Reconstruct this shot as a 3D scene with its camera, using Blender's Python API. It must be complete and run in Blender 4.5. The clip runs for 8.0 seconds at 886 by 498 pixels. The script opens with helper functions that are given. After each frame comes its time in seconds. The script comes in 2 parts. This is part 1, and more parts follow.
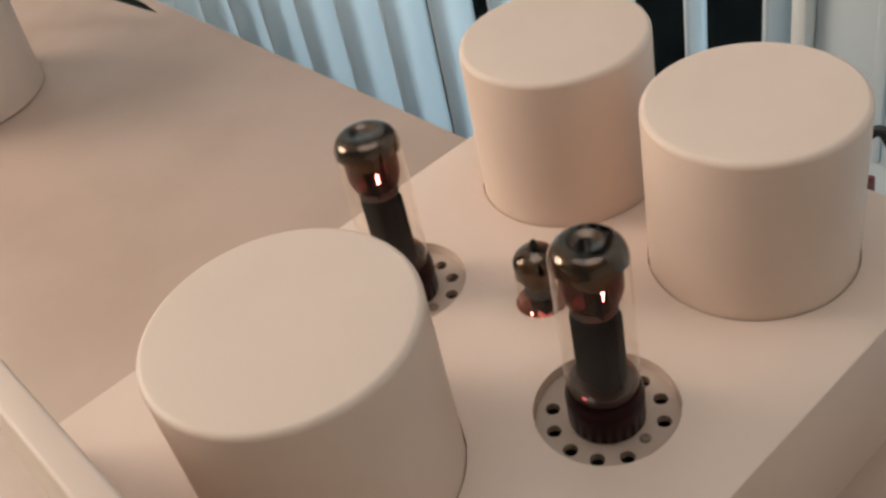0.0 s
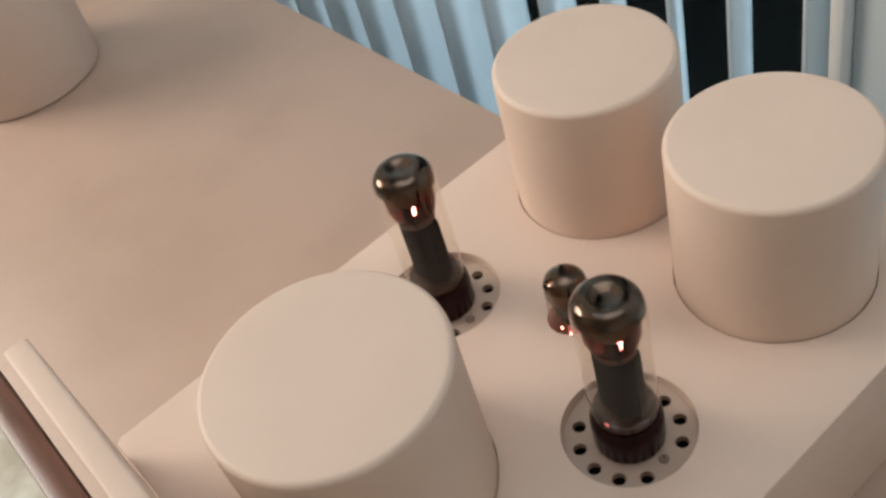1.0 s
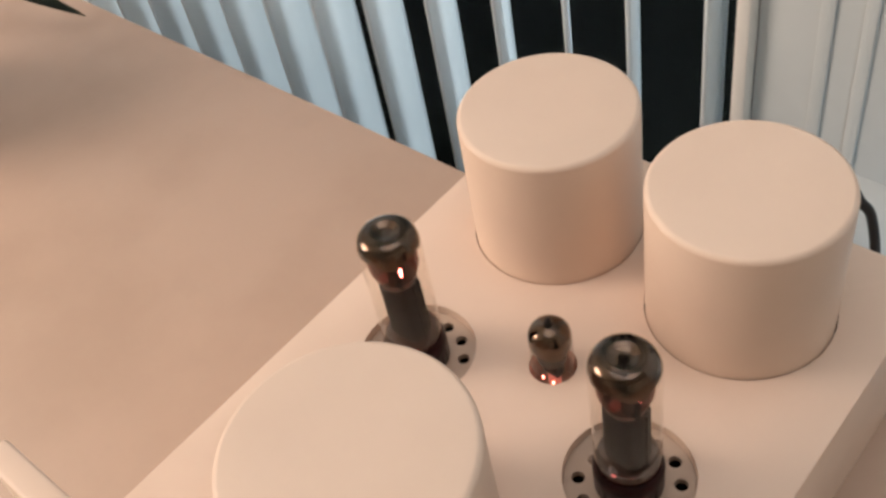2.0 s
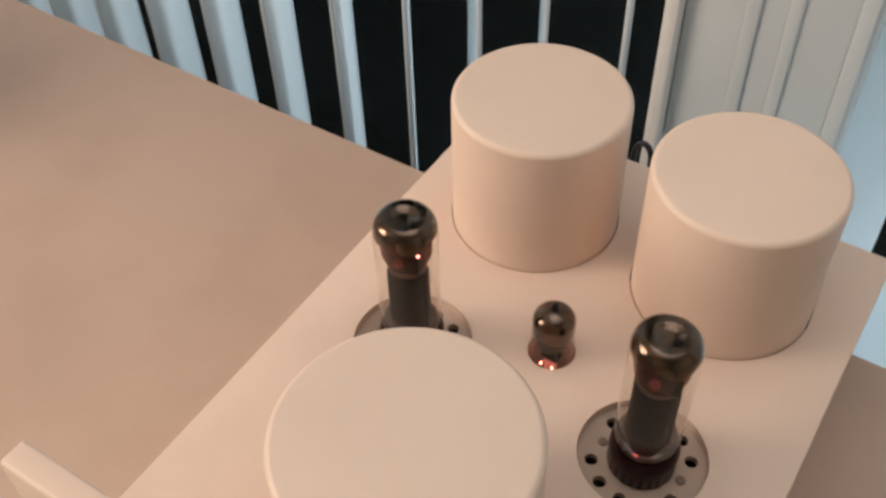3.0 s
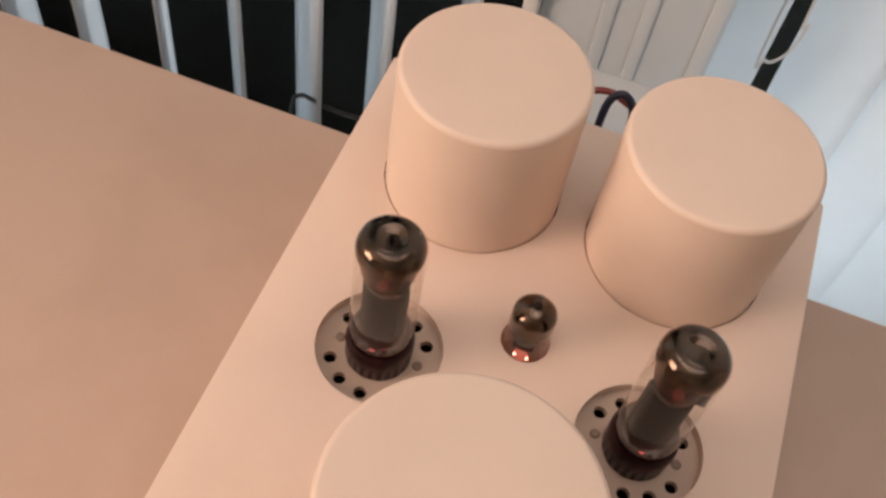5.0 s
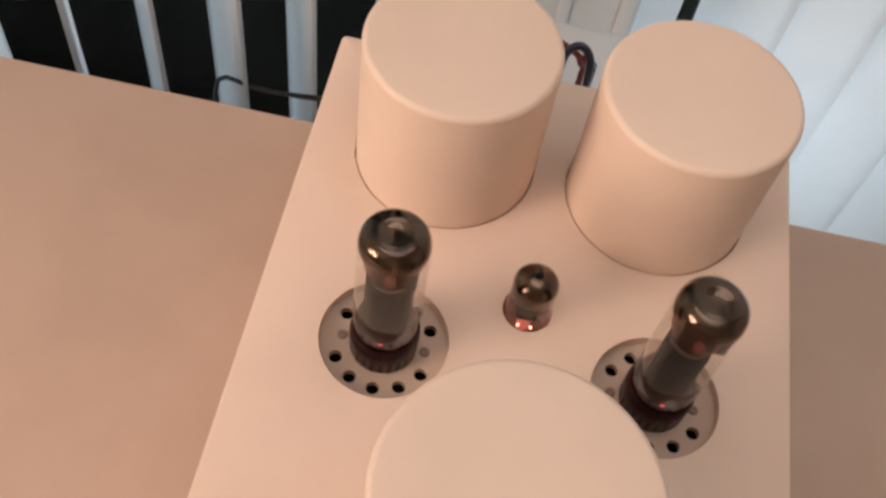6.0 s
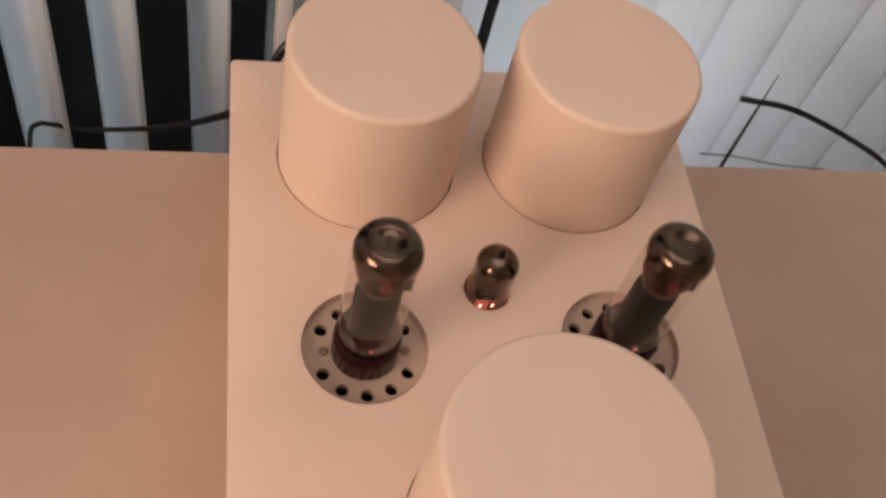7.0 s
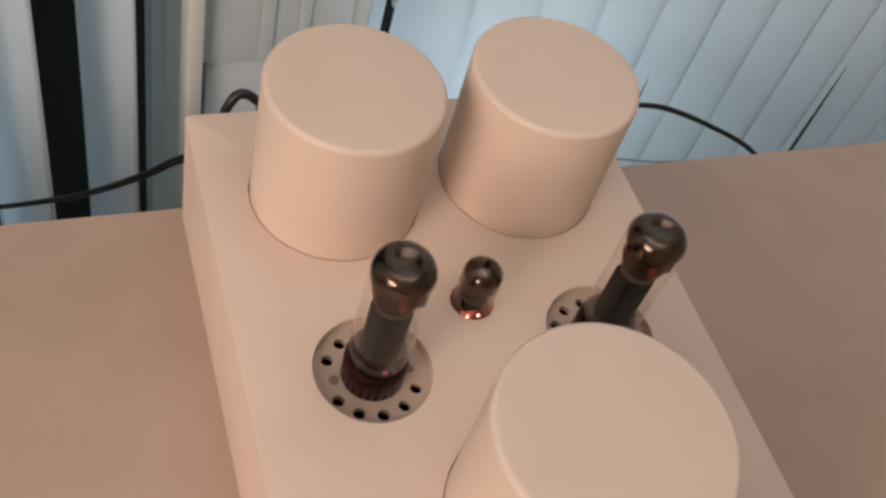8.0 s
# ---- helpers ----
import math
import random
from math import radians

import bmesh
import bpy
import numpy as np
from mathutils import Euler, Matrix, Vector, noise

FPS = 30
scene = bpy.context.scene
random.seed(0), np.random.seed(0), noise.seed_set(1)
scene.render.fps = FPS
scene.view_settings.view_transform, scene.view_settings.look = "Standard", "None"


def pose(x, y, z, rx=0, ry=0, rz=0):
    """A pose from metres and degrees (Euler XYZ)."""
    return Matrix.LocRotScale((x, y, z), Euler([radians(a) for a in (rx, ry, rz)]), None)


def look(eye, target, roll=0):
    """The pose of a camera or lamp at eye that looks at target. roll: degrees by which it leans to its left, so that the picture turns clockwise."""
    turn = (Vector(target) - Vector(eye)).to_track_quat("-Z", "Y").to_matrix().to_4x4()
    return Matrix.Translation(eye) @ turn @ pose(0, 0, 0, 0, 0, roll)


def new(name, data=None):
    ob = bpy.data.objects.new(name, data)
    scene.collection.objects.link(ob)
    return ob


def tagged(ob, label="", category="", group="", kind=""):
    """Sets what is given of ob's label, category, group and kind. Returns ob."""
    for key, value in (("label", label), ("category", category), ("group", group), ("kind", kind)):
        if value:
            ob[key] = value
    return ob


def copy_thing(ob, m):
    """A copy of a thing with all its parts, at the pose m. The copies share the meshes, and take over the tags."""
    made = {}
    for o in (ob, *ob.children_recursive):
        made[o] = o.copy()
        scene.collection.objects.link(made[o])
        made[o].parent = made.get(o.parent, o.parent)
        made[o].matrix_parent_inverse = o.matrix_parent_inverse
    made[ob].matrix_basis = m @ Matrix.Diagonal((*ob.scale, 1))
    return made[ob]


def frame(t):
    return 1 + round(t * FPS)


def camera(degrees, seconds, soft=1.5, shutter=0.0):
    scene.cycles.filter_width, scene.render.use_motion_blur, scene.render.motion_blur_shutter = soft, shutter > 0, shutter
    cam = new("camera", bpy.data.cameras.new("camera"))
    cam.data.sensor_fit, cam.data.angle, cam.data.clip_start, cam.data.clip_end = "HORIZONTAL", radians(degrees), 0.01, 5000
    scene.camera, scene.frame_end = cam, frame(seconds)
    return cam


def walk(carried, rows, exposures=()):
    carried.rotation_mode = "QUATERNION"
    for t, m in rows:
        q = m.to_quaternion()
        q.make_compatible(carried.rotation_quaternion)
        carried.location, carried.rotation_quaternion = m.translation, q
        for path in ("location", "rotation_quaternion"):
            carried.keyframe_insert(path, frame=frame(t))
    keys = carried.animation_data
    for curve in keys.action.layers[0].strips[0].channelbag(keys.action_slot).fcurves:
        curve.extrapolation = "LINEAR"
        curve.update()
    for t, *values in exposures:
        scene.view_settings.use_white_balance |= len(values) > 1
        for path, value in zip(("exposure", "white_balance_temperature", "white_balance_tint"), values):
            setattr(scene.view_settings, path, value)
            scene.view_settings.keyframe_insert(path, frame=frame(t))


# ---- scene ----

ZD = 0.800          # height of the amplifier's deck above the floor
HC = 0.0924         # height of the chassis
ZS = ZD - HC        # top of the cabinet

# ---------------------------------------------------------------- camera
cam = camera(47.09, 8.0, soft=2.8)


def view(eye, yaw, pitch, roll):
    a, b = radians(yaw), radians(pitch)
    way = Vector((-math.sin(a) * math.cos(b), math.cos(a) * math.cos(b), math.sin(b)))
    return look(eye, Vector(eye) + way, roll)


PATH = [
    (0.0, (0.2762, -0.2067, ZD + 0.3430), 55.649, -39.251, -13.585),
    (0.5, (0.2795, -0.1814, ZD + 0.3805), 58.869, -43.071, -16.319),
    (1.0, (0.2778, -0.1767, ZD + 0.4053), 61.740, -43.829, -18.336),
    (1.5, (0.2628, -0.1811, ZD + 0.4182), 57.684, -45.322, -15.762),
    (2.0, (0.2137, -0.2088, ZD + 0.4350), 49.243, -46.002, -12.752),
    (2.2, (0.1957, -0.2260, ZD + 0.4392), 44.904, -46.579, -9.720),
    (3.3, (0.1266, -0.2739, ZD + 0.4330), 32.588, -47.211, -1.075),
    (3.5, (0.1261, -0.2704, ZD + 0.4378), 32.369, -47.707, -1.088),
    (4.0, (0.0853, -0.2571, ZD + 0.4410), 26.890, -48.875, 2.955),
    (4.5, (0.0265, -0.2477, ZD + 0.4508), 16.080, -53.451, 8.721),
    (4.7, (0.0130, -0.2448, ZD + 0.4466), 13.407, -54.044, 10.457),
    (5.8, (-0.0288, -0.2256, ZD + 0.4433), 4.285, -57.109, 10.106),
    (6.0, (-0.0412, -0.2296, ZD + 0.4433), 1.524, -57.025, 10.817),
    (6.5, (-0.0915, -0.2361, ZD + 0.4464), -10.160, -56.307, 14.590),
    (7.0, (-0.1355, -0.2389, ZD + 0.4459), -20.970, -54.468, 17.873),
    (7.5, (-0.1916, -0.2453, ZD + 0.4509), -28.998, -51.087, 19.102),
    (8.0, (-0.2124, -0.2489, ZD + 0.4518), -32.869, -49.904, 19.533),
]
walk(cam, [(t, view(e, a, b, c)) for t, e, a, b, c in PATH], [
    (0.0, -0.04, 6250, 5), (0.5, 0.09, 6300, 6), (1.0, 0.00, 6100, 4), (1.5, 0.13, 6500, 9), (2.0, 0.15, 6850, 12), (3.5, -0.05, 6600, 9), (4.0, 0.00, 7050, 15), (4.5, -0.01, 7350, 21),
    (6.0, 0.00, 7250, 20), (6.5, -0.15, 8000, 29), (7.0, -0.31, 7750, 27), (7.5, -0.33, 6900, 16), (8.0, -0.26, 6600, 12)])

# ---------------------------------------------------------------- light
world = bpy.data.worlds.new("night")
scene.world = world
world.use_nodes = True
world.node_tree.nodes["Background"].inputs["Color"].default_value = (0.012, 0.014, 0.02, 1)
world.node_tree.nodes["Background"].inputs["Strength"].default_value = 0.3


def area_lamp(name, eye, target, size, power, colour):
    data = bpy.data.lights.new(name, "AREA")
    data.shape, data.size, data.energy, data.color = "DISK", size, power, colour
    ob = new(name, data)
    ob.matrix_world = look(eye, target)
    return ob


# a wide warm lampshade up beside the cabinet, an unseen cool ceiling lamp overhead as fill, an unseen small cold lamp
# low behind the amplifier, and an added cold fill outside the window
area_lamp("warm_lamp", (-2.15, -1.40, ZD + 1.12), (0.0, 0.20, ZD), 1.4, 55, (1.0, 0.855, 0.745))
area_lamp("ceiling_lamp", (0.05, 0.05, 2.44), (0.05, 0.08, ZD), 1.4, 7.6, (0.92, 0.96, 1.0))
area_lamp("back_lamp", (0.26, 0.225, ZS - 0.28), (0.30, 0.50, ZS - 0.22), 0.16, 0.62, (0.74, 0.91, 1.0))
area_lamp("outside_fill", (0.75, 2.10, ZD + 0.10), (-0.1, 0.5, ZD - 0.20), 0.6, 35, (0.84, 0.94, 1.0))


# ---------------------------------------------------------------- materials
def material(name, colour, rough=0.5, metal=0.0, spec=0.5):
    mat = bpy.data.materials.new(name)
    mat.use_nodes = True
    b = mat.node_tree.nodes["Principled BSDF"]
    b.inputs["Base Color"].default_value = (*colour, 1)
    b.inputs["Roughness"].default_value = rough
    b.inputs["Metallic"].default_value = metal
    b.inputs["Specular IOR Level"].default_value = spec
    return mat, mat.node_tree, b


def coords(tree, scale=(1, 1, 1)):
    tc = tree.nodes.new("ShaderNodeTexCoord")
    mp = tree.nodes.new("ShaderNodeMapping")
    mp.inputs["Scale"].default_value = scale
    tree.links.new(tc.outputs["Object"], mp.inputs["Vector"])
    return mp.outputs["Vector"]


def noise_tex(tree, vec, scale, detail=4.0, rough=0.55):
    n = tree.nodes.new("ShaderNodeTexNoise")
    n.inputs["Scale"].default_value = scale
    n.inputs["Detail"].default_value = detail
    n.inputs["Roughness"].default_value = rough
    tree.links.new(vec, n.inputs["Vector"])
    return n.outputs["Fac"]


def ramp(tree, fac, stops):
    r = tree.nodes.new("ShaderNodeValToRGB")
    while len(r.color_ramp.elements) < len(stops):
        r.color_ramp.elements.new(0.5)
    for el, (p, c) in zip(r.color_ramp.elements, stops):
        el.position, el.color = p, (*c, 1)
    tree.links.new(fac, r.inputs["Fac"])
    return r.outputs["Color"]


def mix(tree, fac, a, b):
    m = tree.nodes.new("ShaderNodeMix")
    m.data_type = "RGBA"
    for sock, val in ((m.inputs["Factor"], fac), (m.inputs["A"], a), (m.inputs["B"], b)):
        if isinstance(val, (int, float)):
            sock.default_value = val
        elif isinstance(val, tuple):
            sock.default_value = (*val, 1)
        else:
            tree.links.new(val, sock)
    return m.outputs["Result"]


def bump(tree, b, height, strength, distance=0.001):
    n = tree.nodes.new("ShaderNodeBump")
    n.inputs["Strength"].default_value = strength
    n.inputs["Distance"].default_value = distance
    tree.links.new(height, n.inputs["Height"])
    tree.links.new(n.outputs["Normal"], b.inputs["Normal"])


def painted(name, colour, stain, rough=0.45, grain=900.0, strength=0.10, spec=0.4):
    """Paint or lacquer with faint mottling, small scuffs and an orange-peel relief."""
    mat, tree, b = material(name, colour, rough, 0.0, spec)
    vec = coords(tree)
    big = noise_tex(tree, vec, 9.0, 5.0)
    small = noise_tex(tree, vec, 120.0, 3.0)
    c = mix(tree, ramp(tree, big, [(0.40, (0, 0, 0)), (0.64, (1, 1, 1))]), colour, stain)
    c2 = mix(tree, ramp(tree, small, [(0.62, (0, 0, 0)), (0.80, (0.35, 0.35, 0.35))]), c, stain)
    tree.links.new(c2, b.inputs["Base Color"])
    r = tree.nodes.new("ShaderNodeMapRange")
    r.inputs["To Min"].default_value, r.inputs["To Max"].default_value = rough - 0.06, rough + 0.08
    tree.links.new(big, r.inputs["Value"])
    tree.links.new(r.outputs["Result"], b.inputs["Roughness"])
    bump(tree, b, noise_tex(tree, vec, grain, 3.0), strength, 0.0004)
    return mat


def wooden(name, dark, light, rough=0.3):
    mat, tree, b = material(name, light, rough)
    vec = coords(tree, (3, 40, 40))
    grain = noise_tex(tree, vec, 2.5, 8.0, 0.6)
    tree.links.new(ramp(tree, grain, [(0.3, dark), (0.7, light)]), b.inputs["Base Color"])
    bump(tree, b, grain, 0.15, 0.0005)
    return mat


def emitting(name, colour, strength):
    mat, tree, b = material(name, (0.02, 0.01, 0.01), 0.5)
    b.inputs["Emission Color"].default_value = (*colour, 1)
    b.inputs["Emission Strength"].default_value = strength
    return mat


def thin_glass(name, tint, gloss=(1, 1, 1), rough=0.03, head_on=0.04, flat_on=0.75):
    """A thin clear wall: lets light straight through and mirrors more at a flat angle."""
    mat = bpy.data.materials.new(name)
    mat.use_nodes = True
    tree = mat.node_tree
    tree.nodes.remove(tree.nodes["Principled BSDF"])
    out = tree.nodes["Material Output"]
    clear, shine = tree.nodes.new("ShaderNodeBsdfTransparent"), tree.nodes.new("ShaderNodeBsdfGlossy")
    clear.inputs["Color"].default_value = (*tint, 1)
    shine.inputs["Color"].default_value = (*gloss, 1)
    shine.inputs["Roughness"].default_value = rough
    lw = tree.nodes.new("ShaderNodeLayerWeight")
    lw.inputs["Blend"].default_value = 0.5
    f = tree.nodes.new("ShaderNodeMath")
    f.operation, f.inputs[1].default_value = "POWER", 4.2
    tree.links.new(lw.outputs["Facing"], f.inputs[0])
    g = tree.nodes.new("ShaderNodeMapRange")
    g.inputs["To Min"].default_value, g.inputs["To Max"].default_value = head_on, flat_on
    tree.links.new(f.outputs["Value"], g.inputs["Value"])
    m = tree.nodes.new("ShaderNodeMixShader")
    tree.links.new(g.outputs["Result"], m.inputs["Fac"])
    tree.links.new(clear.outputs["BSDF"], m.inputs[1])
    tree.links.new(shine.outputs["BSDF"], m.inputs[2])
    tree.links.new(m.outputs["Shader"], out.inputs["Surface"])
    return mat


def fabric(name, colour, stain, through_it=0.35):
    """Thin woven cloth that lets part of the light through."""
    mat = painted(name, colour, stain, 0.65, 1500.0, 0.15)
    tree = mat.node_tree
    b, out = tree.nodes["Principled BSDF"], tree.nodes["Material Output"]
    t = tree.nodes.new("ShaderNodeBsdfTranslucent")
    t.inputs["Color"].default_value = (*colour, 1)
    m = tree.nodes.new("ShaderNodeMixShader")
    m.inputs["Fac"].default_value = through_it
    tree.links.new(b.outputs["BSDF"], m.inputs[1])
    tree.links.new(t.outputs["BSDF"], m.inputs[2])
    tree.links.new(m.outputs["Shader"], out.inputs["Surface"])
    return mat


CREAM = painted("cream_lacquer", (0.76, 0.575, 0.465), (0.71, 0.535, 0.43), 0.5, 700.0, 0.12)
CREAM_COVER = painted("cream_cover", (0.755, 0.58, 0.47), (0.715, 0.545, 0.44), 0.5, 1100.0, 0.16)
SHELF = painted("cream_board", (0.525, 0.37, 0.287), (0.48, 0.335, 0.258), 0.42, 500.0, 0.10)
PLATE = painted("grey_plate", (0.50, 0.37, 0.29), (0.45, 0.33, 0.26), 0.5, 900.0, 0.08)
POT = painted("white_ceramic", (0.66, 0.53, 0.45), (0.62, 0.49, 0.41), 0.35, 300.0, 0.05)
WALNUT = wooden("brown_wood", (0.09, 0.035, 0.022), (0.20, 0.085, 0.055))
WALL = painted("white_wall", (0.72, 0.71, 0.68), (0.68, 0.67, 0.64), 0.8, 250.0, 0.2)
PVC = painted("white_frame", (0.66, 0.71, 0.73), (0.62, 0.67, 0.69), 0.35, 300.0, 0.04)
SLAT = fabric("blind_fabric", (0.86, 0.92, 0.955), (0.81, 0.87, 0.915), 0.36)
FLOOR = painted("pale_floor", (0.74, 0.75, 0.68), (0.48, 0.46, 0.37), 0.6, 400.0, 0.3)
BLACK = material("black_rubber", (0.012, 0.012, 0.014), 0.35)[0]
RED = material("red_rubber", (0.16, 0.02, 0.018), 0.4)[0]
NAVY = material("navy_rubber", (0.012, 0.016, 0.04), 0.35)[0]
GREY = material("grey_chain", (0.30, 0.32, 0.34), 0.5)[0]
CORD = material("white_cord", (0.7, 0.7, 0.68), 0.6)[0]
LEAF = material("dark_leaf", (0.012, 0.02, 0.010), 0.45)[0]
GLASS = thin_glass("tube_glass", (0.96, 0.94, 0.91), (1, 1, 1), 0.02, 0.022, 0.9)
HAZE = thin_glass("brown_haze", (0.27, 0.125, 0.115), (0.7, 0.5, 0.46), 0.10)
FOOT = thin_glass("foot_glass", (0.62, 0.42, 0.38), (0.9, 0.75, 0.7), 0.10, 0.07)
PANE = thin_glass("window_pane", (0.90, 0.92, 0.92), (1, 1, 1), 0.02, 0.004, 0.08)
ANODE = painted("grey_anode", (0.009, 0.0082, 0.0085), (0.006, 0.006, 0.0065), 0.7, 900.0, 0.1, 0.06)
MICA = painted("mica", (0.09, 0.07, 0.06), (0.06, 0.05, 0.04), 0.5, 900.0, 0.1)
STEEL = material("steel", (0.55, 0.54, 0.52), 0.3, 1.0)[0]
HEATER = emitting("heater_glow", (1.0, 0.34, 0.30), 100.0)
RED_SPOT = emitting("red_spot_glow", (1.0, 0.22, 0.22), 2.2)
GLOW_BEAD = emitting("bead_glow", (1.0, 0.20, 0.15), 0.25)
SMALL_HEATER = emitting("small_heater_glow", (1.0, 0.22, 0.16), 14.0)
CATHODE = emitting("dull_red_glow", (1.0, 0.24, 0.17), 0.5)
LIT_PVC = painted("lit_frame_white", (0.82, 0.80, 0.77), (0.78, 0.76, 0.73), 0.4, 300.0, 0.04)
SCREW = material("brown_screw", (0.24, 0.165, 0.125), 0.5)[0]
INSIDE = material("inside_shade", (0.02, 0.018, 0.016), 0.8)[0]
EARTH = material("night_black_ground", (0.004, 0.005, 0.004), 0.95, 0.0, 0.1)[0]


def base_material():
    mat, tree, b = material("brown_bakelite", (0.03, 0.007, 0.007), 0.30, 0.0, 0.16)
    vec = coords(tree)
    f = noise_tex(tree, vec, 60.0, 4.0)
    tree.links.new(ramp(tree, f, [(0.3, (0.006, 0.0010, 0.0016)), (0.75, (0.026, 0.0025, 0.0045))]), b.inputs["Base Color"])
    return mat


def getter_material(name):
    """Silvery grey flash, mottled and a little browner and duller where it thins out."""
    mat, tree, b = material(name, (0.40, 0.35, 0.30), 0.13, 1.0)
    vec = coords(tree)
    f = noise_tex(tree, vec, 110.0, 3.0)
    tree.links.new(ramp(tree, f, [(0.36, (0.026, 0.016, 0.012)), (0.46, (0.100, 0.064, 0.045)), (0.72, (0.150, 0.100, 0.073))]), b.inputs["Base Color"])
    r = tree.nodes.new("ShaderNodeMapRange")
    r.inputs["To Min"].default_value, r.inputs["To Max"].default_value = 0.13, 0.05
    tree.links.new(f, r.inputs["Value"])
    tree.links.new(r.outputs["Result"], b.inputs["Roughness"])
    return mat


BAKELITE, GETTER = base_material(), getter_material("getter_mirror")


# ---------------------------------------------------------------- mesh helpers
def finish(name, bm, mat, smooth=True):
    me = bpy.data.meshes.new(name)
    bmesh.ops.recalc_face_normals(bm, faces=bm.faces)
    bm.to_mesh(me)
    bm.free()
    me.materials.append(mat)
    if smooth:
        me.polygons.foreach_set("use_smooth", [True] * len(me.polygons))
        me.set_sharp_from_angle(angle=radians(38))
    return me


def part(name, bm, mat, parent, label="", smooth=True):
    ob = new(name, finish(name, bm, mat, smooth))
    ob.parent = parent
    if label:
        tagged(ob, label)
    return ob


def thing(name, m, label, category, group="", kind=""):
    ob = new(name)
    ob.matrix_world = m
    ob.empty_display_size = 0.02
    return tagged(ob, label, category, group, kind)


def lone(name, bm, mat, label, category, kind="", smooth=True):
    return tagged(new(name, finish(name, bm, mat, smooth)), label, category, "", kind)


def lathe(profile, n=64, bm=None, at=(0, 0, 0), wobble=None, flute=None):
    """Turns a profile of (radius, height) round the z axis; a radius of 0 closes it."""
    bm = bm or bmesh.new()
    o, rings = Vector(at), []
    for k, (r, z) in enumerate(profile):
        if r < 1e-6:
            rings.append([bm.verts.new(o + Vector((0, 0, z)))])
        else:
            q = [r - (flute(k, i) if flute else 0) for i in range(n)]
            rings.append([bm.verts.new(o + Vector((q[i] * math.cos(2 * math.pi * i / n), q[i] * math.sin(2 * math.pi * i / n),
                                                   z + (wobble(k, i / n) if wobble else 0)))) for i in range(n)])
    for a, b in zip(rings, rings[1:]):
        for i in range(n):
            j = (i + 1) % n
            q = [a[i % len(a)], a[j % len(a)], b[j % len(b)], b[i % len(b)]]
            q = [v for k, v in enumerate(q) if v not in q[:k]]
            if len(q) > 2:
                bm.faces.new(q)
    return bm


def box(x0, y0, z0, x1, y1, z1, bevel=0.0, bm=None, segments=2):
    own = bmesh.new()
    bmesh.ops.create_cube(own, size=1)
    bmesh.ops.scale(own, vec=(x1 - x0, y1 - y0, z1 - z0), verts=own.verts)
    bmesh.ops.translate(own, vec=((x0 + x1) / 2, (y0 + y1) / 2, (z0 + z1) / 2), verts=own.verts)
    if bevel:
        bmesh.ops.bevel(own, geom=own.edges, offset=bevel, segments=segments, profile=0.5, affect="EDGES")
    if bm is None:
        return own
    me = bpy.data.meshes.new("tmp")
    own.to_mesh(me)
    own.free()
    bm.from_mesh(me)
    bpy.data.meshes.remove(me)
    return bm


def smooth_line(points, steps=10):
    """Catmull-Rom through the points."""
    p = [Vector(q) for q in points]
    p = [2 * p[0] - p[1]] + p + [2 * p[-1] - p[-2]]
    out = []
    for a, b, c, d in zip(p, p[1:], p[2:], p[3:]):
        for k in range(steps):
            t = k / steps
            out.append(0.5 * ((2 * b) + (c - a) * t + (2 * a - 5 * b + 4 * c - d) * t * t + (3 * b - a - 3 * c + d) * t ** 3))
    return out + [p[-2]]


def sweep(points, radius, n=10, bm=None, steps=10):
    bm = bm or bmesh.new()
    line, rings = smooth_line(points, steps), []
    up = Vector((0.13, 0.31, 0.94))
    for k, q in enumerate(line):
        d = (line[min(k + 1, len(line) - 1)] - line[max(k - 1, 0)]).normalized()
        s = d.cross(up).normalized()
        u = s.cross(d)
        r = radius(k / (len(line) - 1)) if callable(radius) else radius
        rings.append([bm.verts.new(q + r * (math.cos(2 * math.pi * i / n) * s + math.sin(2 * math.pi * i / n) * u)) for i in range(n)])
    for a, b in zip(rings, rings[1:]):
        for i in range(n):
            bm.faces.new((a[i], a[(i + 1) % n], b[(i + 1) % n], b[i]))
    bm.faces.new(rings[0])
    bm.faces.new(rings[-1])
    return bm


def circle(bm, x, y, z, r, n):
    vs = [bm.verts.new((x + r * math.cos(2 * math.pi * i / n), y + r * math.sin(2 * math.pi * i / n), z)) for i in range(n)]
    return vs, [bm.edges.new((vs[i], vs[(i + 1) % n])) for i in range(n)]


def rounded_rect(bm, x0, y0, x1, y1, r, z, n=6):
    vs = []
    for cx, cy, a0 in ((x1 - r, y1 - r, 0), (x0 + r, y1 - r, 90), (x0 + r, y0 + r, 180), (x1 - r, y0 + r, 270)):
        for i in range(n + 1):
            a = radians(a0 + 90 * i / n)
            vs.append(bm.verts.new((cx + r * math.cos(a), cy + r * math.sin(a), z)))
    return vs


def band(bm, a, b):
    n = len(a)
    for i in range(n):
        bm.faces.new((a[i], a[(i + 1) % n], b[(i + 1) % n], b[i]))


def drilled(bm, rim, z, holes, depth):
    """A flat sheet inside the loop rim, with round holes (x, y, r, segments), each with a wall of the given depth."""
    edges = [bm.edges.get((rim[i], rim[(i + 1) % len(rim)])) or bm.edges.new((rim[i], rim[(i + 1) % len(rim)])) for i in range(len(rim))]
    for x, y, r, n in holes:
        vs, es = circle(bm, x, y, z, r, n)
        edges += es
        low, _ = circle(bm, x, y, z - depth, r, n)
        band(bm, vs, low)
    bmesh.ops.triangle_fill(bm, use_beauty=True, use_dissolve=False, edges=edges, normal=(0, 0, 1))


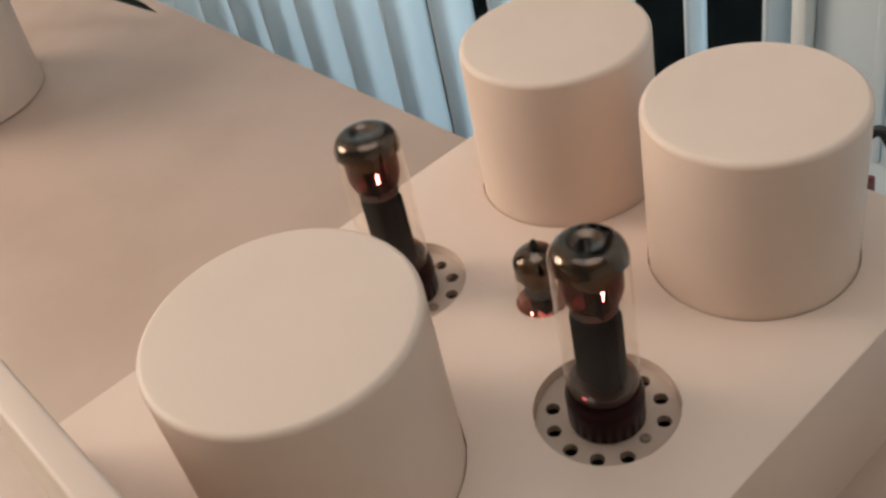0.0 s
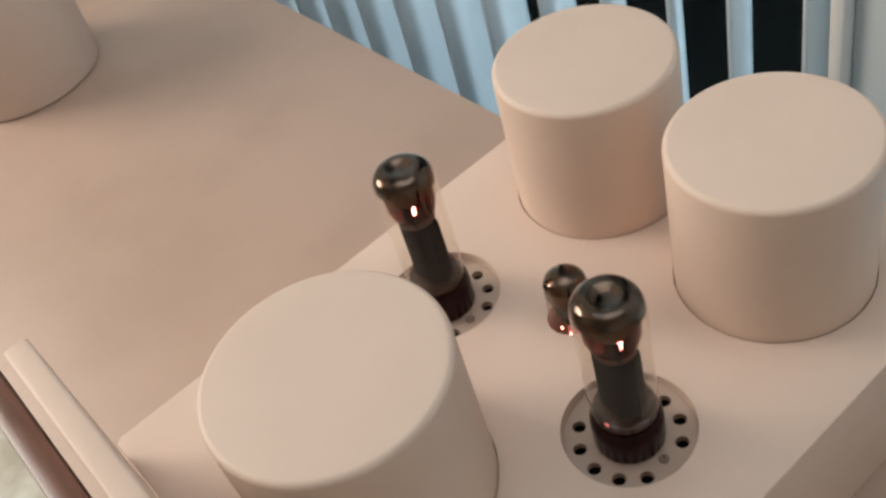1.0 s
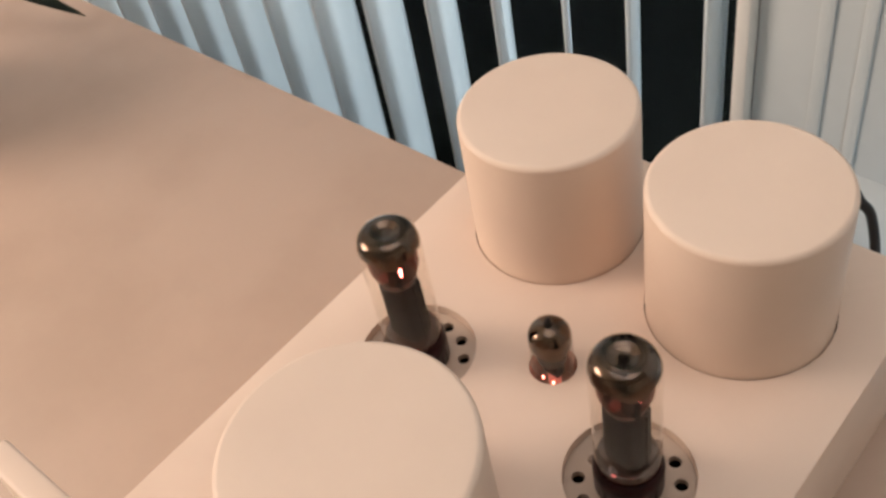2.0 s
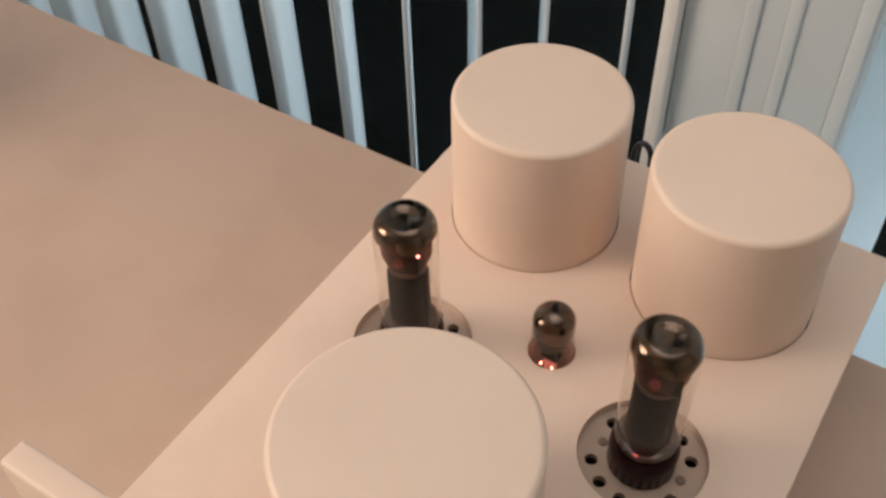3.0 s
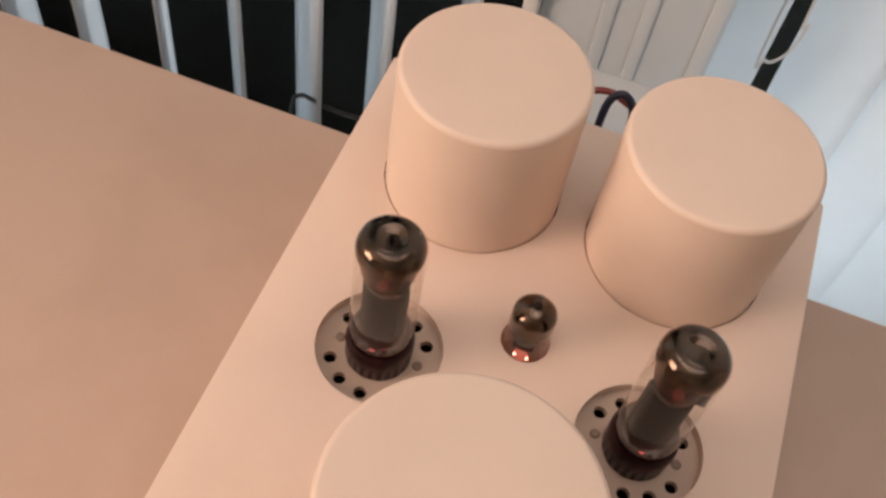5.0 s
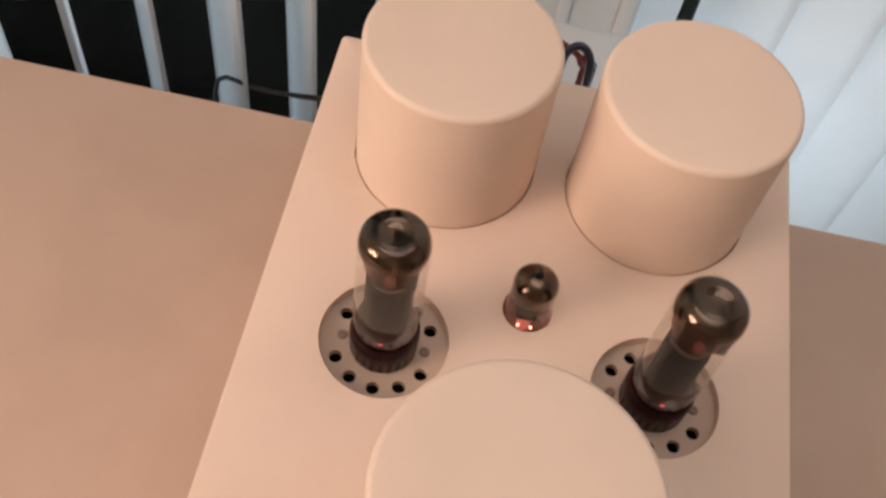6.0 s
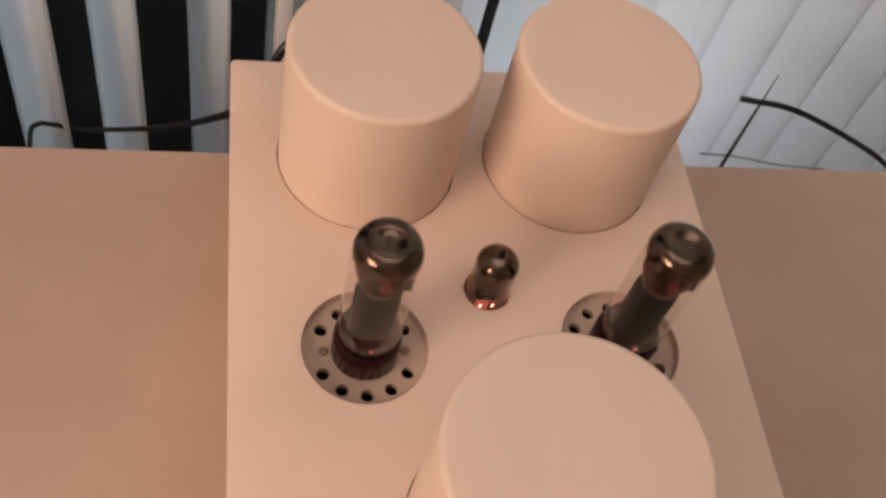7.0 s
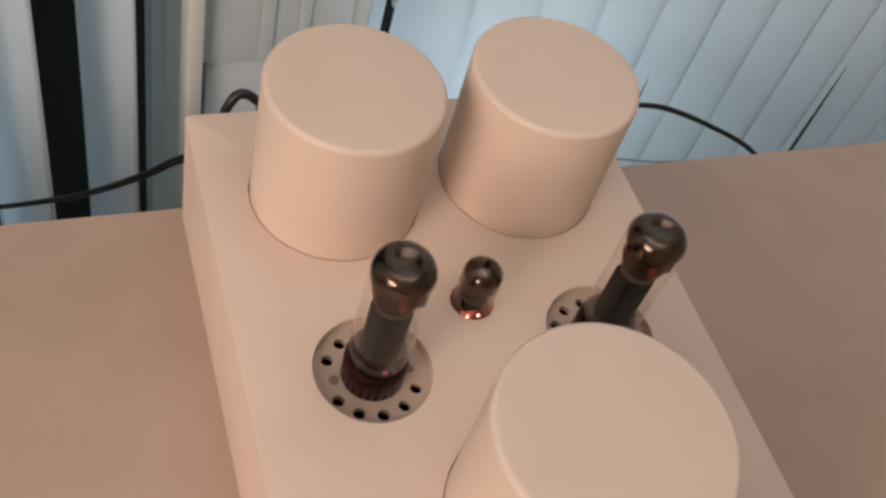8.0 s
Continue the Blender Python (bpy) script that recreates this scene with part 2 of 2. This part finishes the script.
# ---------------------------------------------------------------- the room
X0, X1, Y0, Y1, ZC = -2.6, 2.4, -2.8, 0.57, 2.5
lone("floor", box(X0 - 0.1, Y0 - 0.1, -0.1, X1 + 0.1, Y1 + 0.12, 0.0), FLOOR, "pale mottled floor of the room", "floor", "structure")
lone("ceiling", box(X0 - 0.1, Y0 - 0.1, ZC, X1 + 0.1, Y1 + 0.12, ZC + 0.1), WALL, "plain white ceiling", "ceiling", "structure")
lone("wall_west", box(X0 - 0.1, Y0 - 0.1, 0, X0, Y1 + 0.12, ZC), WALL, "plain white side wall", "wall", "structure")
lone("wall_east", box(X1, Y0 - 0.1, 0, X1 + 0.1, Y1 + 0.12, ZC), WALL, "plain white side wall", "wall", "structure")
lone("wall_south", box(X0, Y0 - 0.1, 0, X1, Y0, ZC), WALL, "plain white wall behind the viewer", "wall", "structure")
WX0, WX1, WZ = -2.2, 1.9, 2.15
nb = box(X0, Y1, 0, WX0, Y1 + 0.12, ZC)
box(WX1, Y1, 0, X1, Y1 + 0.12, ZC, bm=nb)
box(WX0, Y1, WZ, WX1, Y1 + 0.12, ZC, bm=nb)
lone("wall_north", nb, WALL, "white wall with a wide glazed opening", "wall", "structure")
lone("ground", box(-30, Y1 + 0.13, -0.3, 30, 40, -0.12), EARTH, "ground outside, coloured near-black for the night", "ground", "structure")

lone("wall_pier", box(-0.0890, Y1 + 0.002, 0, 0.058, Y1 + 0.16, WZ - 0.06), WALL, "pale wall pier between the panes", "wall", "structure")
win = thing("window_1", pose(0, Y1 + 0.032, 0), "wide patio window, black with night outside", "window", "", "structure")
for a, b in ((WX0, WX0 + 0.06), (WX1 - 0.055, WX1)):
    part("window_frame", box(a, -0.03, 0.0, b, 0.03, WZ, 0.004), PVC, win)
part("window_frame", box(WX0 + 0.06, -0.03, WZ - 0.06, WX1 - 0.06, 0.03, WZ, 0.004), PVC, win)
part("window_sill", box(WX0 + 0.06, -0.03, 0.0, WX1 - 0.06, 0.03, 0.02, 0.004), BLACK, win, "dark threshold")
for a, b in ((WX0 + 0.06, -0.0895), (0.0585, WX1 - 0.06)):
    part("pane", box(a, 0.065, 0.02, b, 0.075, WZ - 0.06), PANE, win)


# ---------------------------------------------------------------- blinds
def slat_mesh(width, low, high, crown=0.006, thick=0.0012, n=8, hem=0.0):
    """An upright blind slat, crowned across its width, that runs along x, with rolled hems."""
    bm = bmesh.new()
    cols = []
    for i in range(n + 1):
        u = i / n - 0.5
        y = crown * (1 - 4 * u * u)
        cols.append([bm.verts.new((u * width, y + s * thick / 2, z)) for s in (-1, 1) for z in (low, high)])
    for a, b in zip(cols, cols[1:]):
        for i, j in ((0, 1), (1, 3), (3, 2), (2, 0)):
            bm.faces.new((a[i], a[j], b[j], b[i]))
    for c in (cols[0], cols[-1]):
        bm.faces.new((c[0], c[1], c[3], c[2]))
    for u in (-1, 1) if hem else ():
        rings = [[bm.verts.new((u * width / 2 + hem * math.cos(k * math.pi / 5), hem * math.sin(k * math.pi / 5), z)) for k in range(10)] for z in (low, high)]
        band(bm, *rings)
        for ring in rings:
            bm.faces.new(ring)
    return bm


BY = 0.48
blind = thing("vertical_blind", pose(0, BY, 0), "white vertical blind with half-open slats at the window", "blind")
part("headrail", box(-2.1, -0.02, 2.16, 1.8, 0.02, 2.20, 0.004), PVC, blind, "white headrail")
open_slat = finish("slat", slat_mesh(0.107, 0.02, 2.16, -0.0025, n=12, hem=0.0026), SLAT)
rng = random.Random(4)
hung = [(-0.785, 114), (-0.687, 115), (-0.592, 116), (-0.495, 119), (-0.406, 124), (-0.321, 126.5), (-0.242, 119), (-0.155, 110)]
hung += [(-0.79 - 0.098 * k, 118 + rng.uniform(-3, 3)) for k in range(1, 13)]
for x, turn in hung:
    ob = new("slat", open_slat)
    ob.parent = blind
    ob.matrix_local = pose(x, 0, 0, 0, 0, turn)
closed_slat = finish("slat", slat_mesh(0.0835, ZD - 0.66, 2.16, -0.005), SLAT)
for k in range(0, 18):
    ob = new("slat", closed_slat)
    ob.parent = blind
    ob.matrix_local = pose(0.173 + 0.0785 * k, 0.035, 0, 0, 0, -6 + rng.uniform(-2.0, 2.0))

ob = new("slat", closed_slat)
ob.parent = blind
ob.matrix_local = pose(0.071, 0.025, 0, 0, 0, -4)
part("bottom_chain", sweep([(0.43, 0.020, ZD - 0.446), (0.48, 0.018, ZD - 0.448), (0.54, 0.019, ZD - 0.462), (0.61, 0.020, ZD - 0.470)], 0.0013, 6), GREY, blind, "grey bottom chain")

# white door jamb and panel between the slats
door = thing("door_1", pose(0, 0.41, 0), "white moulded door leaf standing open before the window", "door", "", "structure")
part("edge_strip", box(-0.0960, -0.012, 0.0, -0.0832, 0.03, 2.1, 0.003), LIT_PVC, door, "edge strip in frame white, paler as if lit")
part("leaf", box(-0.0827, 0.0, ZD - 0.165, 0.062, 0.03, 2.1, 0.003), PVC, door)
for a, b in ((-0.034, -0.023), (-0.002, 0.008), (0.047, 0.059)):
    part("moulding", box(a, -0.0026, ZD - 0.16, b, 0.0, 2.1, 0.0012), PVC, door)
part("kick_board", box(-0.077, 0.004, 0.0, 0.062, 0.034, ZD - 0.166, 0.003), PVC, door)

# ---------------------------------------------------------------- cabinet
CX0, CX1, CY0, CY1 = -1.35, 1.25, -0.212, 0.1955
cab = thing("media_cabinet", pose(0, 0, 0), "long low cream cabinet with a brown wooden front edge", "cabinet")
part("top", box(CX0, CY0, ZS - 0.03, CX1, CY1, ZS, 0.0015), SHELF, cab)
part("front_edge", box(CX0, CY0 - 0.022, ZS - 0.03, CX1, CY0 - 0.001, ZS - 0.001, 0.003), WALNUT, cab, "glossy brown wooden edging")
part("body", box(CX0 + 0.02, CY0 + 0.012, 0.0, CX1 - 0.02, CY1 - 0.004, ZS - 0.031), WALNUT, cab, "brown wooden carcass")

# ---------------------------------------------------------------- amplifier
XL, XR, YF, YB = -0.1345, 0.1350, -0.180, 0.1912
TUBES = ((-0.0675, 0.0), (0.0675, 0.0))
SMALL = (-0.0005, 0.0327)
COVERS = ((-0.0589, 0.1198, 0.0494, 0.0501), (0.0590, 0.1198, 0.0494, 0.0501))
FRONT = (-0.0005, -0.0983, 0.0561, 0.0567)
amp = thing("tube_amplifier", pose(0, 0, ZS), "cream lacquered valve amplifier with round covers on a cabinet", "amplifier")


def chassis():
    bm = bmesh.new()
    top = rounded_rect(bm, XL + 0.0015, YF + 0.0015, XR - 0.0015, YB - 0.0015, 0.002, HC)
    mid = rounded_rect(bm, XL + 0.0004, YF + 0.0004, XR - 0.0004, YB - 0.0004, 0.003, HC - 0.0004)
    out = rounded_rect(bm, XL, YF, XR, YB, 0.0035, HC - 0.0015)
    low = rounded_rect(bm, XL, YF, XR, YB, 0.0035, 0.0)
    band(bm, top, mid)
    band(bm, mid, out)
    band(bm, out, low)
    holes = [(x, y, 0.0320, 72) for x, y in TUBES] + [(*SMALL, 0.0127, 40)]
    holes += [(x, y, hole, 96) for x, y, r, hole in (*COVERS, FRONT)]
    drilled(bm, top, HC, holes, 0.0075)
    return bm


part("chassis", chassis(), CREAM, amp)
part("underside", box(XL + 0.004, YF + 0.004, 0.002, XR - 0.004, YB - 0.004, 0.03), INSIDE, amp, "box inside, black for the shade behind the vents")


def cover(r, height, low):
    b = 0.0032
    prof = [(r, low), (r, height - b)]
    prof += [(r - b + b * math.cos(a), height - b + b * math.sin(a)) for a in (0.35, 0.7, 1.05, 1.35)]
    prof += [(r - b, height), (r * 0.5, height), (0, height)]
    return lathe(prof, 96)


for x, y, r, hole in COVERS:
    part("transformer_cover", cover(r, 0.0878, -0.012), CREAM_COVER, amp).location = (x, y, HC)
part("transformer_cover", cover(FRONT[2], 0.0915, -0.012), CREAM_COVER, amp, "larger round cream cover").location = (*FRONT[:2], HC)
part("front_panel", box(-0.1225, -0.1940, 0.0, 0.1225, -0.1812, HC + 0.1005, 0.0022, segments=3), CREAM, amp, "upright cream front panel")


def socket_plate():
    bm = bmesh.new()
    rim, _ = circle(bm, 0, 0, 0, 0.0325, 72)
    holes = [(0.0245 * math.cos(radians(a)), 0.0245 * math.sin(radians(a)), 0.0033, 20) for a in range(0, 360, 30) if a % 180]
    drilled(bm, rim, 0.0, holes + [(0, 0, 0.012, 32)], 0.004)
    return bm


plate_mesh = finish("socket_plate", socket_plate(), PLATE)
screw_mesh = finish("screw", lathe([(0.0026, 0), (0.0026, 0.0006), (0.0019, 0.0013), (0.0008, 0.0013), (0.0006, 0.0007), (0, 0.0007)], 20), SCREW)
for x, y in TUBES:
    plate = new("socket_plate", plate_mesh)
    plate.parent = amp
    plate.location = (x, y, HC - 0.006)
    tagged(plate, "grey socket plate with round vents")
    for s in (-1, 1):
        sc = new("screw", screw_mesh)
        sc.parent = plate
        sc.location = (s * 0.0208, 0, 0.0)


# ---------------------------------------------------------------- valves
def dimple(z):
    """The flattened crown of a valve: a low ring round a sunken seal."""
    return [(0.0092, z - 0.0006), (0.0078, z - 0.0001), (0.0066, z - 0.0002), (0.0056, z - 0.0009), (0.0044, z - 0.0015), (0.0022, z - 0.0017), (0, z - 0.0017)]


def power_tube(m):
    """An output valve: brown base, straight glass with a domed top, grey anode and silvery getter."""
    t = thing("power_tube", m, "glowing glass power valve with dark brown base", "valve", "power valves in the deck")
    part("base", lathe([(0, 0.0), (0.0160, 0.0), (0.0168, 0.001), (0.0169, 0.0115), (0.0170, 0.0125), (0.0170, 0.016), (0.0166, 0.0185), (0.0155, 0.0205), (0.0148, 0.0205), (0.0148, 0.018), (0, 0.018)], 96,
                       flute=lambda k, i: 0.00012 if k in (1, 2, 3) and i % 8 < 4 else 0.0), BAKELITE, t, "dark brown fluted base")
    r, zt, hd = 0.0160, 0.0912, 0.0098
    prof = [(0.0132, 0.0185), (0.0145, 0.0205), (0.0156, 0.025), (r, 0.030), (r, 0.055), (r, zt)]
    crown = [k * math.pi / 28 for k in range(1, 12)]
    prof += [(r * math.cos(a) ** 0.45, zt + hd * math.sin(a)) for a in crown] + dimple(zt + hd)
    part("glass", lathe(prof, 48), GLASS, t, "clear glass envelope")
    part("glass_foot", lathe([(0.0140, 0.0190), (0.0150, 0.0208), (0.0153, 0.0228), (0.0146, 0.0246), (0.0120, 0.0254), (0.0040, 0.0256)], 48), FOOT, t, "glass foot tinted for its pink reflections")
    rg = r - 0.0004
    edge = lambda k, u: (0.0016 * math.sin(2 * math.pi * u * 3 + 0.6) + 0.0011 * math.sin(2 * math.pi * u * 5 + 2.0)) * (1.0 if k == 0 else 0.4 if k == 1 else 0)
    dome = [(rg, zt - 0.0012), (rg, zt - 0.0004)] + [(rg * math.cos(a) ** 0.45, zt + (hd - 0.0004) * math.sin(a)) for a in crown]
    dome += dimple(zt + hd - 0.0004)
    part("getter_mirror", lathe(dome, 48, wobble=edge), GETTER, t, "silvery dark getter flash")
    cup = [(0.0120, 0.0900), (0.0128, 0.0835), (0.0127, 0.0765), (0.0110, 0.0712), (0.0066, 0.0688), (0, 0.0682)]
    part("getter_cup", lathe(cup, 40), HAZE, t, "brown hazy getter cup")
    bm = box(-0.0098, -0.0078, 0.023, 0.0098, 0.0078, 0.0655, 0.0045, segments=4)
    box(-0.0112, -0.0006, 0.024, -0.0096, 0.0006, 0.0645, bm=bm)
    box(0.0096, -0.0006, 0.024, 0.0112, 0.0006, 0.0645, bm=bm)
    part("anode", bm, ANODE, t, "dark grey anode plates")
    for z, q in ((0.0222, 0.0120), (0.0662, 0.0098)):
        part("mica_spacer", lathe([(0, z - 0.0003), (q, z - 0.0003), (q, z + 0.0003), (0, z + 0.0003)], 24), MICA, t)
    for x in (-0.0055, 0.0055):
        part("support_rod", sweep([(x, 0.0035, 0.066), (x, 0.0035, 0.074), (x, 0.0035, 0.085)], 0.0005, 6, steps=2), STEEL, t)
    part("getter_ring", lathe([(0.0050, 0.0862), (0.0056, 0.0856), (0.0062, 0.0862), (0.0056, 0.0868), (0.0050, 0.0862)], 28), ANODE, t)
    part("heater_shield", box(0.0030, -0.0082, 0.0715, 0.0125, -0.0073, 0.0850, 0.0004), ANODE, t, "dark plate hiding the heater from the front")
    part("heater", sweep([(0.0088, -0.0052, 0.0782), (0.0094, -0.0052, 0.0800), (0.0102, -0.0048, 0.0826)], lambda u: 0.0015 - 0.0009 * u, 8, steps=4), HEATER, t, "glowing orange heater")
    part("glow_bead", lathe([(0, 0.0722), (0.0022, 0.0730), (0.0028, 0.0745), (0.0022, 0.0760), (0, 0.0768)], 16, at=(0.0005, -0.0086, 0)), GLOW_BEAD, t, "dim red bead for the heater's glow in the cup")
    part("red_spot", sweep([(-0.0010, -0.0121, 0.0216), (0.0, -0.0122, 0.0216), (0.0010, -0.0121, 0.0216)], 0.0004, 8, steps=3), RED_SPOT, t, "faint red spot low in the glass")
    return t


first = power_tube(pose(TUBES[0][0], TUBES[0][1], ZD - 0.0058))
copy_thing(first, pose(TUBES[1][0], TUBES[1][1], ZD - 0.0058))


def small_tube(m):
    t = thing("small_tube", m, "small glowing glass valve sunk in the deck", "valve")
    r, zt = 0.0114, 0.0475
    prof = [(0, 0.0), (0.0095, 0.0), (r, 0.002), (r, zt)]
    dome = [(r * math.cos(a), zt + 0.0085 * math.sin(a)) for a in [k * math.pi / 20 for k in range(1, 9)]]
    tip = [(0.0030, zt + 0.0084), (0.0024, zt + 0.0106), (0.0014, zt + 0.0132), (0, zt + 0.0140)]
    part("glass", lathe(prof + dome + tip, 40), GLASS, t, "clear glass envelope")
    edge = lambda k, u: (0.0012 * math.sin(2 * math.pi * u * 3 + 0.3)) * (1.0 if k == 0 else 0)
    g = [(r - 0.0003, zt - 0.008), (r - 0.0003, zt)] + [((r - 0.0003) * math.cos(a), zt + 0.0082 * math.sin(a)) for a in [k * math.pi / 20 for k in range(1, 9)]]
    part("getter_mirror", lathe(g + [(0, zt + 0.0081)], 40, wobble=edge), GETTER, t, "silvery dark getter flash")
    part("seal_tip", lathe([(0.0022, zt + 0.0083), (0.0019, zt + 0.0104), (0.0011, zt + 0.0126), (0, zt + 0.0134)], 16), ANODE, t, "dark pointed seal tip")
    part("anode", box(-0.0055, -0.0034, 0.016, 0.0055, 0.0034, 0.0285, 0.0015), ANODE, t)
    part("mica_spacer", lathe([(0, 0.0287), (0.0080, 0.0287), (0.0080, 0.0292), (0, 0.0292)], 24), MICA, t)
    for x in (-0.0030, 0.0036):
        part("heater", sweep([(x, -0.0056, 0.0142), (x, -0.0056, 0.0150), (x, -0.0056, 0.0158)], 0.0005, 10, steps=3), SMALL_HEATER, t, "glowing orange heater")
    part("cathode", lathe([(0, 0.0062), (0.0034, 0.0062), (0.0034, 0.0132), (0, 0.0132)], 20), CATHODE, t, "dull red glowing cathode")
    return t


small_tube(pose(*SMALL, ZD - 0.0220))
part("small_socket", lathe([(0, -0.0225), (0.0131, -0.0225), (0.0131, -0.0078), (0.0138, -0.0078), (0.0138, -0.0235), (0, -0.0235)], 32), PLATE, amp).location = (*SMALL, HC)

# ---------------------------------------------------------------- cables and plant
run = [(-0.04, 0.1905, ZD - 0.050), (-0.05, 0.235, ZD - 0.100), (-0.075, 0.305, ZD - 0.160), (-0.109, 0.341, ZD - 0.204), (-0.138, 0.3575, ZD - 0.240), (-0.186, 0.385, ZD - 0.291),
       (-0.243, 0.418, ZD - 0.338), (-0.281, 0.438, ZD - 0.362), (-0.306, 0.452, ZD - 0.374), (-0.322, 0.462, ZD - 0.386), (-0.334, 0.466, ZD - 0.412), (-0.345, 0.470, ZD - 0.52), (-0.36, 0.46, 0.012)]
cable = sweep(run, 0.0021)
sweep([(x + 0.001, y - 0.001, z - 0.0065 * min(1, max(0, (0.40 - y) / 0.1))) for x, y, z in run], 0.0021, bm=cable)
lone("black_cable", cable, BLACK, "black twin cable looping down behind the cabinet", "cable")
lone("mains_cable", sweep([(0.060, 0.1905, ZD - 0.020), (0.064, 0.202, ZD + 0.010), (0.074, 0.207, ZD + 0.024), (0.083, 0.208, ZD + 0.014), (0.091, 0.209, ZD + 0.002), (0.098, 0.213, ZD - 0.05),
                           (0.105, 0.225, ZD - 0.20), (0.12, 0.24, 0.012)], 0.0030), BLACK, "black mains cable arching out of the amplifier", "cable")
lone("signal_cable", sweep([(-0.111, 0.1905, ZD - 0.036), (-0.109, 0.202, ZD - 0.017), (-0.100, 0.206, ZD - 0.001), (-0.089, 0.206, ZD - 0.005), (-0.083, 0.208, ZD - 0.024), (-0.084, 0.215, ZD - 0.12), (-0.08, 0.24, 0.012)], 0.0032), BLACK,
     "black signal cable arching out of the amplifier", "cable")
lone("signal_cable", sweep([(-0.019, 0.1905, ZD - 0.030), (-0.0195, 0.199, ZD - 0.016), (-0.021, 0.203, ZD - 0.002), (-0.0265, 0.205, ZD + 0.0035), (-0.0325, 0.206, ZD - 0.003), (-0.034, 0.208, ZD - 0.03),
                            (-0.034, 0.215, ZD - 0.14), (-0.03, 0.24, 0.012)], 0.0020), BLACK, "thin black signal cable looping at the amplifier's rear", "cable")
lone("long_cable", sweep([(0.402, 0.452, ZD - 0.2945), (0.418, 0.45, ZD - 0.2955), (0.465, 0.45, ZD - 0.305), (0.538, 0.45, ZD - 0.338), (0.635, 0.45, ZD - 0.395),
                          (0.70, 0.44, ZD - 0.46), (0.74, 0.40, ZD - 0.60), (0.75, 0.36, 0.012)], 0.0034), BLACK, "black cable coming out between the blind slats", "cable")
lone("speaker_cable", sweep([(-0.016, 0.1905, ZD - 0.050), (-0.018, 0.230, ZD - 0.092), (-0.021, 0.285, ZD - 0.105), (-0.0197, 0.3039, ZD - 0.0902), (-0.0089, 0.3063, ZD - 0.0830), (0.0043, 0.3063, ZD - 0.0854),
                             (0.0187, 0.3087, ZD - 0.1022), (0.022, 0.312, ZD - 0.16), (0.024, 0.315, 0.012)], 0.0026), RED,
     "red speaker cable at the rear of the amplifier", "cable")
lone("speaker_cable", sweep([(-0.004, 0.1905, ZD - 0.030), (-0.004, 0.203, ZD - 0.020), (-0.003, 0.208, ZD + 0.004), (0.004, 0.210, ZD + 0.012), (0.012, 0.210, ZD + 0.004), (0.015, 0.212, ZD - 0.02), (0.016, 0.22, ZD - 0.08), (0.016, 0.23, 0.012)], 0.0026), NAVY,
     "dark blue speaker cable at the rear of the amplifier", "cable")
lone("blind_cord", sweep([(0.116, 0.462, 2.12), (0.118, 0.462, 1.2), (0.121, 0.462, ZD - 0.05), (0.126, 0.462, ZD - 0.095), (0.121, 0.462, ZD - 0.128), (0.108, 0.462, ZD - 0.140), (0.102, 0.464, ZD - 0.10), (0.100, 0.466, 1.2), (0.100, 0.466, 2.12)], 0.0013), CORD,
     "thin white pull cord hanging from the blind", "cord")

for x in (0.463, 0.763):
    lone("wire", sweep([(x, 0.493, 0.01), (x, 0.493, ZD - 0.54), (x, 0.494, ZD - 0.44), (x, 0.495, ZD - 0.36), (x, 0.496, ZD - 0.30)], lambda u: 0.0024 if u < 0.5 else 0.0024 - 0.0042 * (u - 0.5), 8), BLACK, "thin black tapered strip for a dark gap between slats", "wire")

pot = thing("plant_pot", pose(-0.722, -0.030, ZS), "round white plant pot with dark leaves", "plant pot")
part("pot", lathe([(0, 0), (0.074, 0), (0.0765, 0.002), (0.078, 0.06), (0.082, 0.135), (0.080, 0.139), (0.077, 0.135), (0.074, 0.11), (0, 0.11)], 72), POT, pot)


def leaf(points, width):
    bm = bmesh.new()
    line, rows = smooth_line(points, 8), []
    for k, q in enumerate(line):
        u = k / (len(line) - 1)
        d = (line[min(k + 1, len(line) - 1)] - line[max(k - 1, 0)]).normalized()
        s = d.cross(Vector((0, 0, 1))).normalized()
        w = width * math.sin(math.pi * min(1, 0.08 + 0.92 * u)) ** 0.7 + 0.0006
        rows.append([bm.verts.new(q - w * s + Vector((0, 0, 0.25 * w))), bm.verts.new(q), bm.verts.new(q + w * s + Vector((0, 0, 0.25 * w)))])
    for a, b in zip(rows, rows[1:]):
        bm.faces.new((a[0], a[1], b[1], b[0]))
        bm.faces.new((a[1], a[2], b[2], b[1]))
    bmesh.ops.solidify(bm, geom=bm.faces[:], thickness=0.0008)
    return bm


for pts, w in (([(0, 0, 0.11), (-0.05, 0.07, 0.15), (-0.03, 0.15, 0.06), (0.049, 0.197, 0.014)], 0.015),
               ([(0, 0, 0.11), (-0.04, 0.05, 0.18), (-0.07, 0.10, 0.12), (-0.01, 0.15, 0.05)], 0.013),
               ([(0, 0, 0.11), (-0.06, 0.02, 0.2), (-0.13, 0.05, 0.16), (-0.18, 0.06, 0.08)], 0.014),
               ([(0, 0, 0.11), (-0.04, -0.03, 0.2), (-0.10, -0.06, 0.2), (-0.15, -0.09, 0.12)], 0.013)):
    part("leaf", leaf(pts, w), LEAF, pot, "dark narrow leaf")
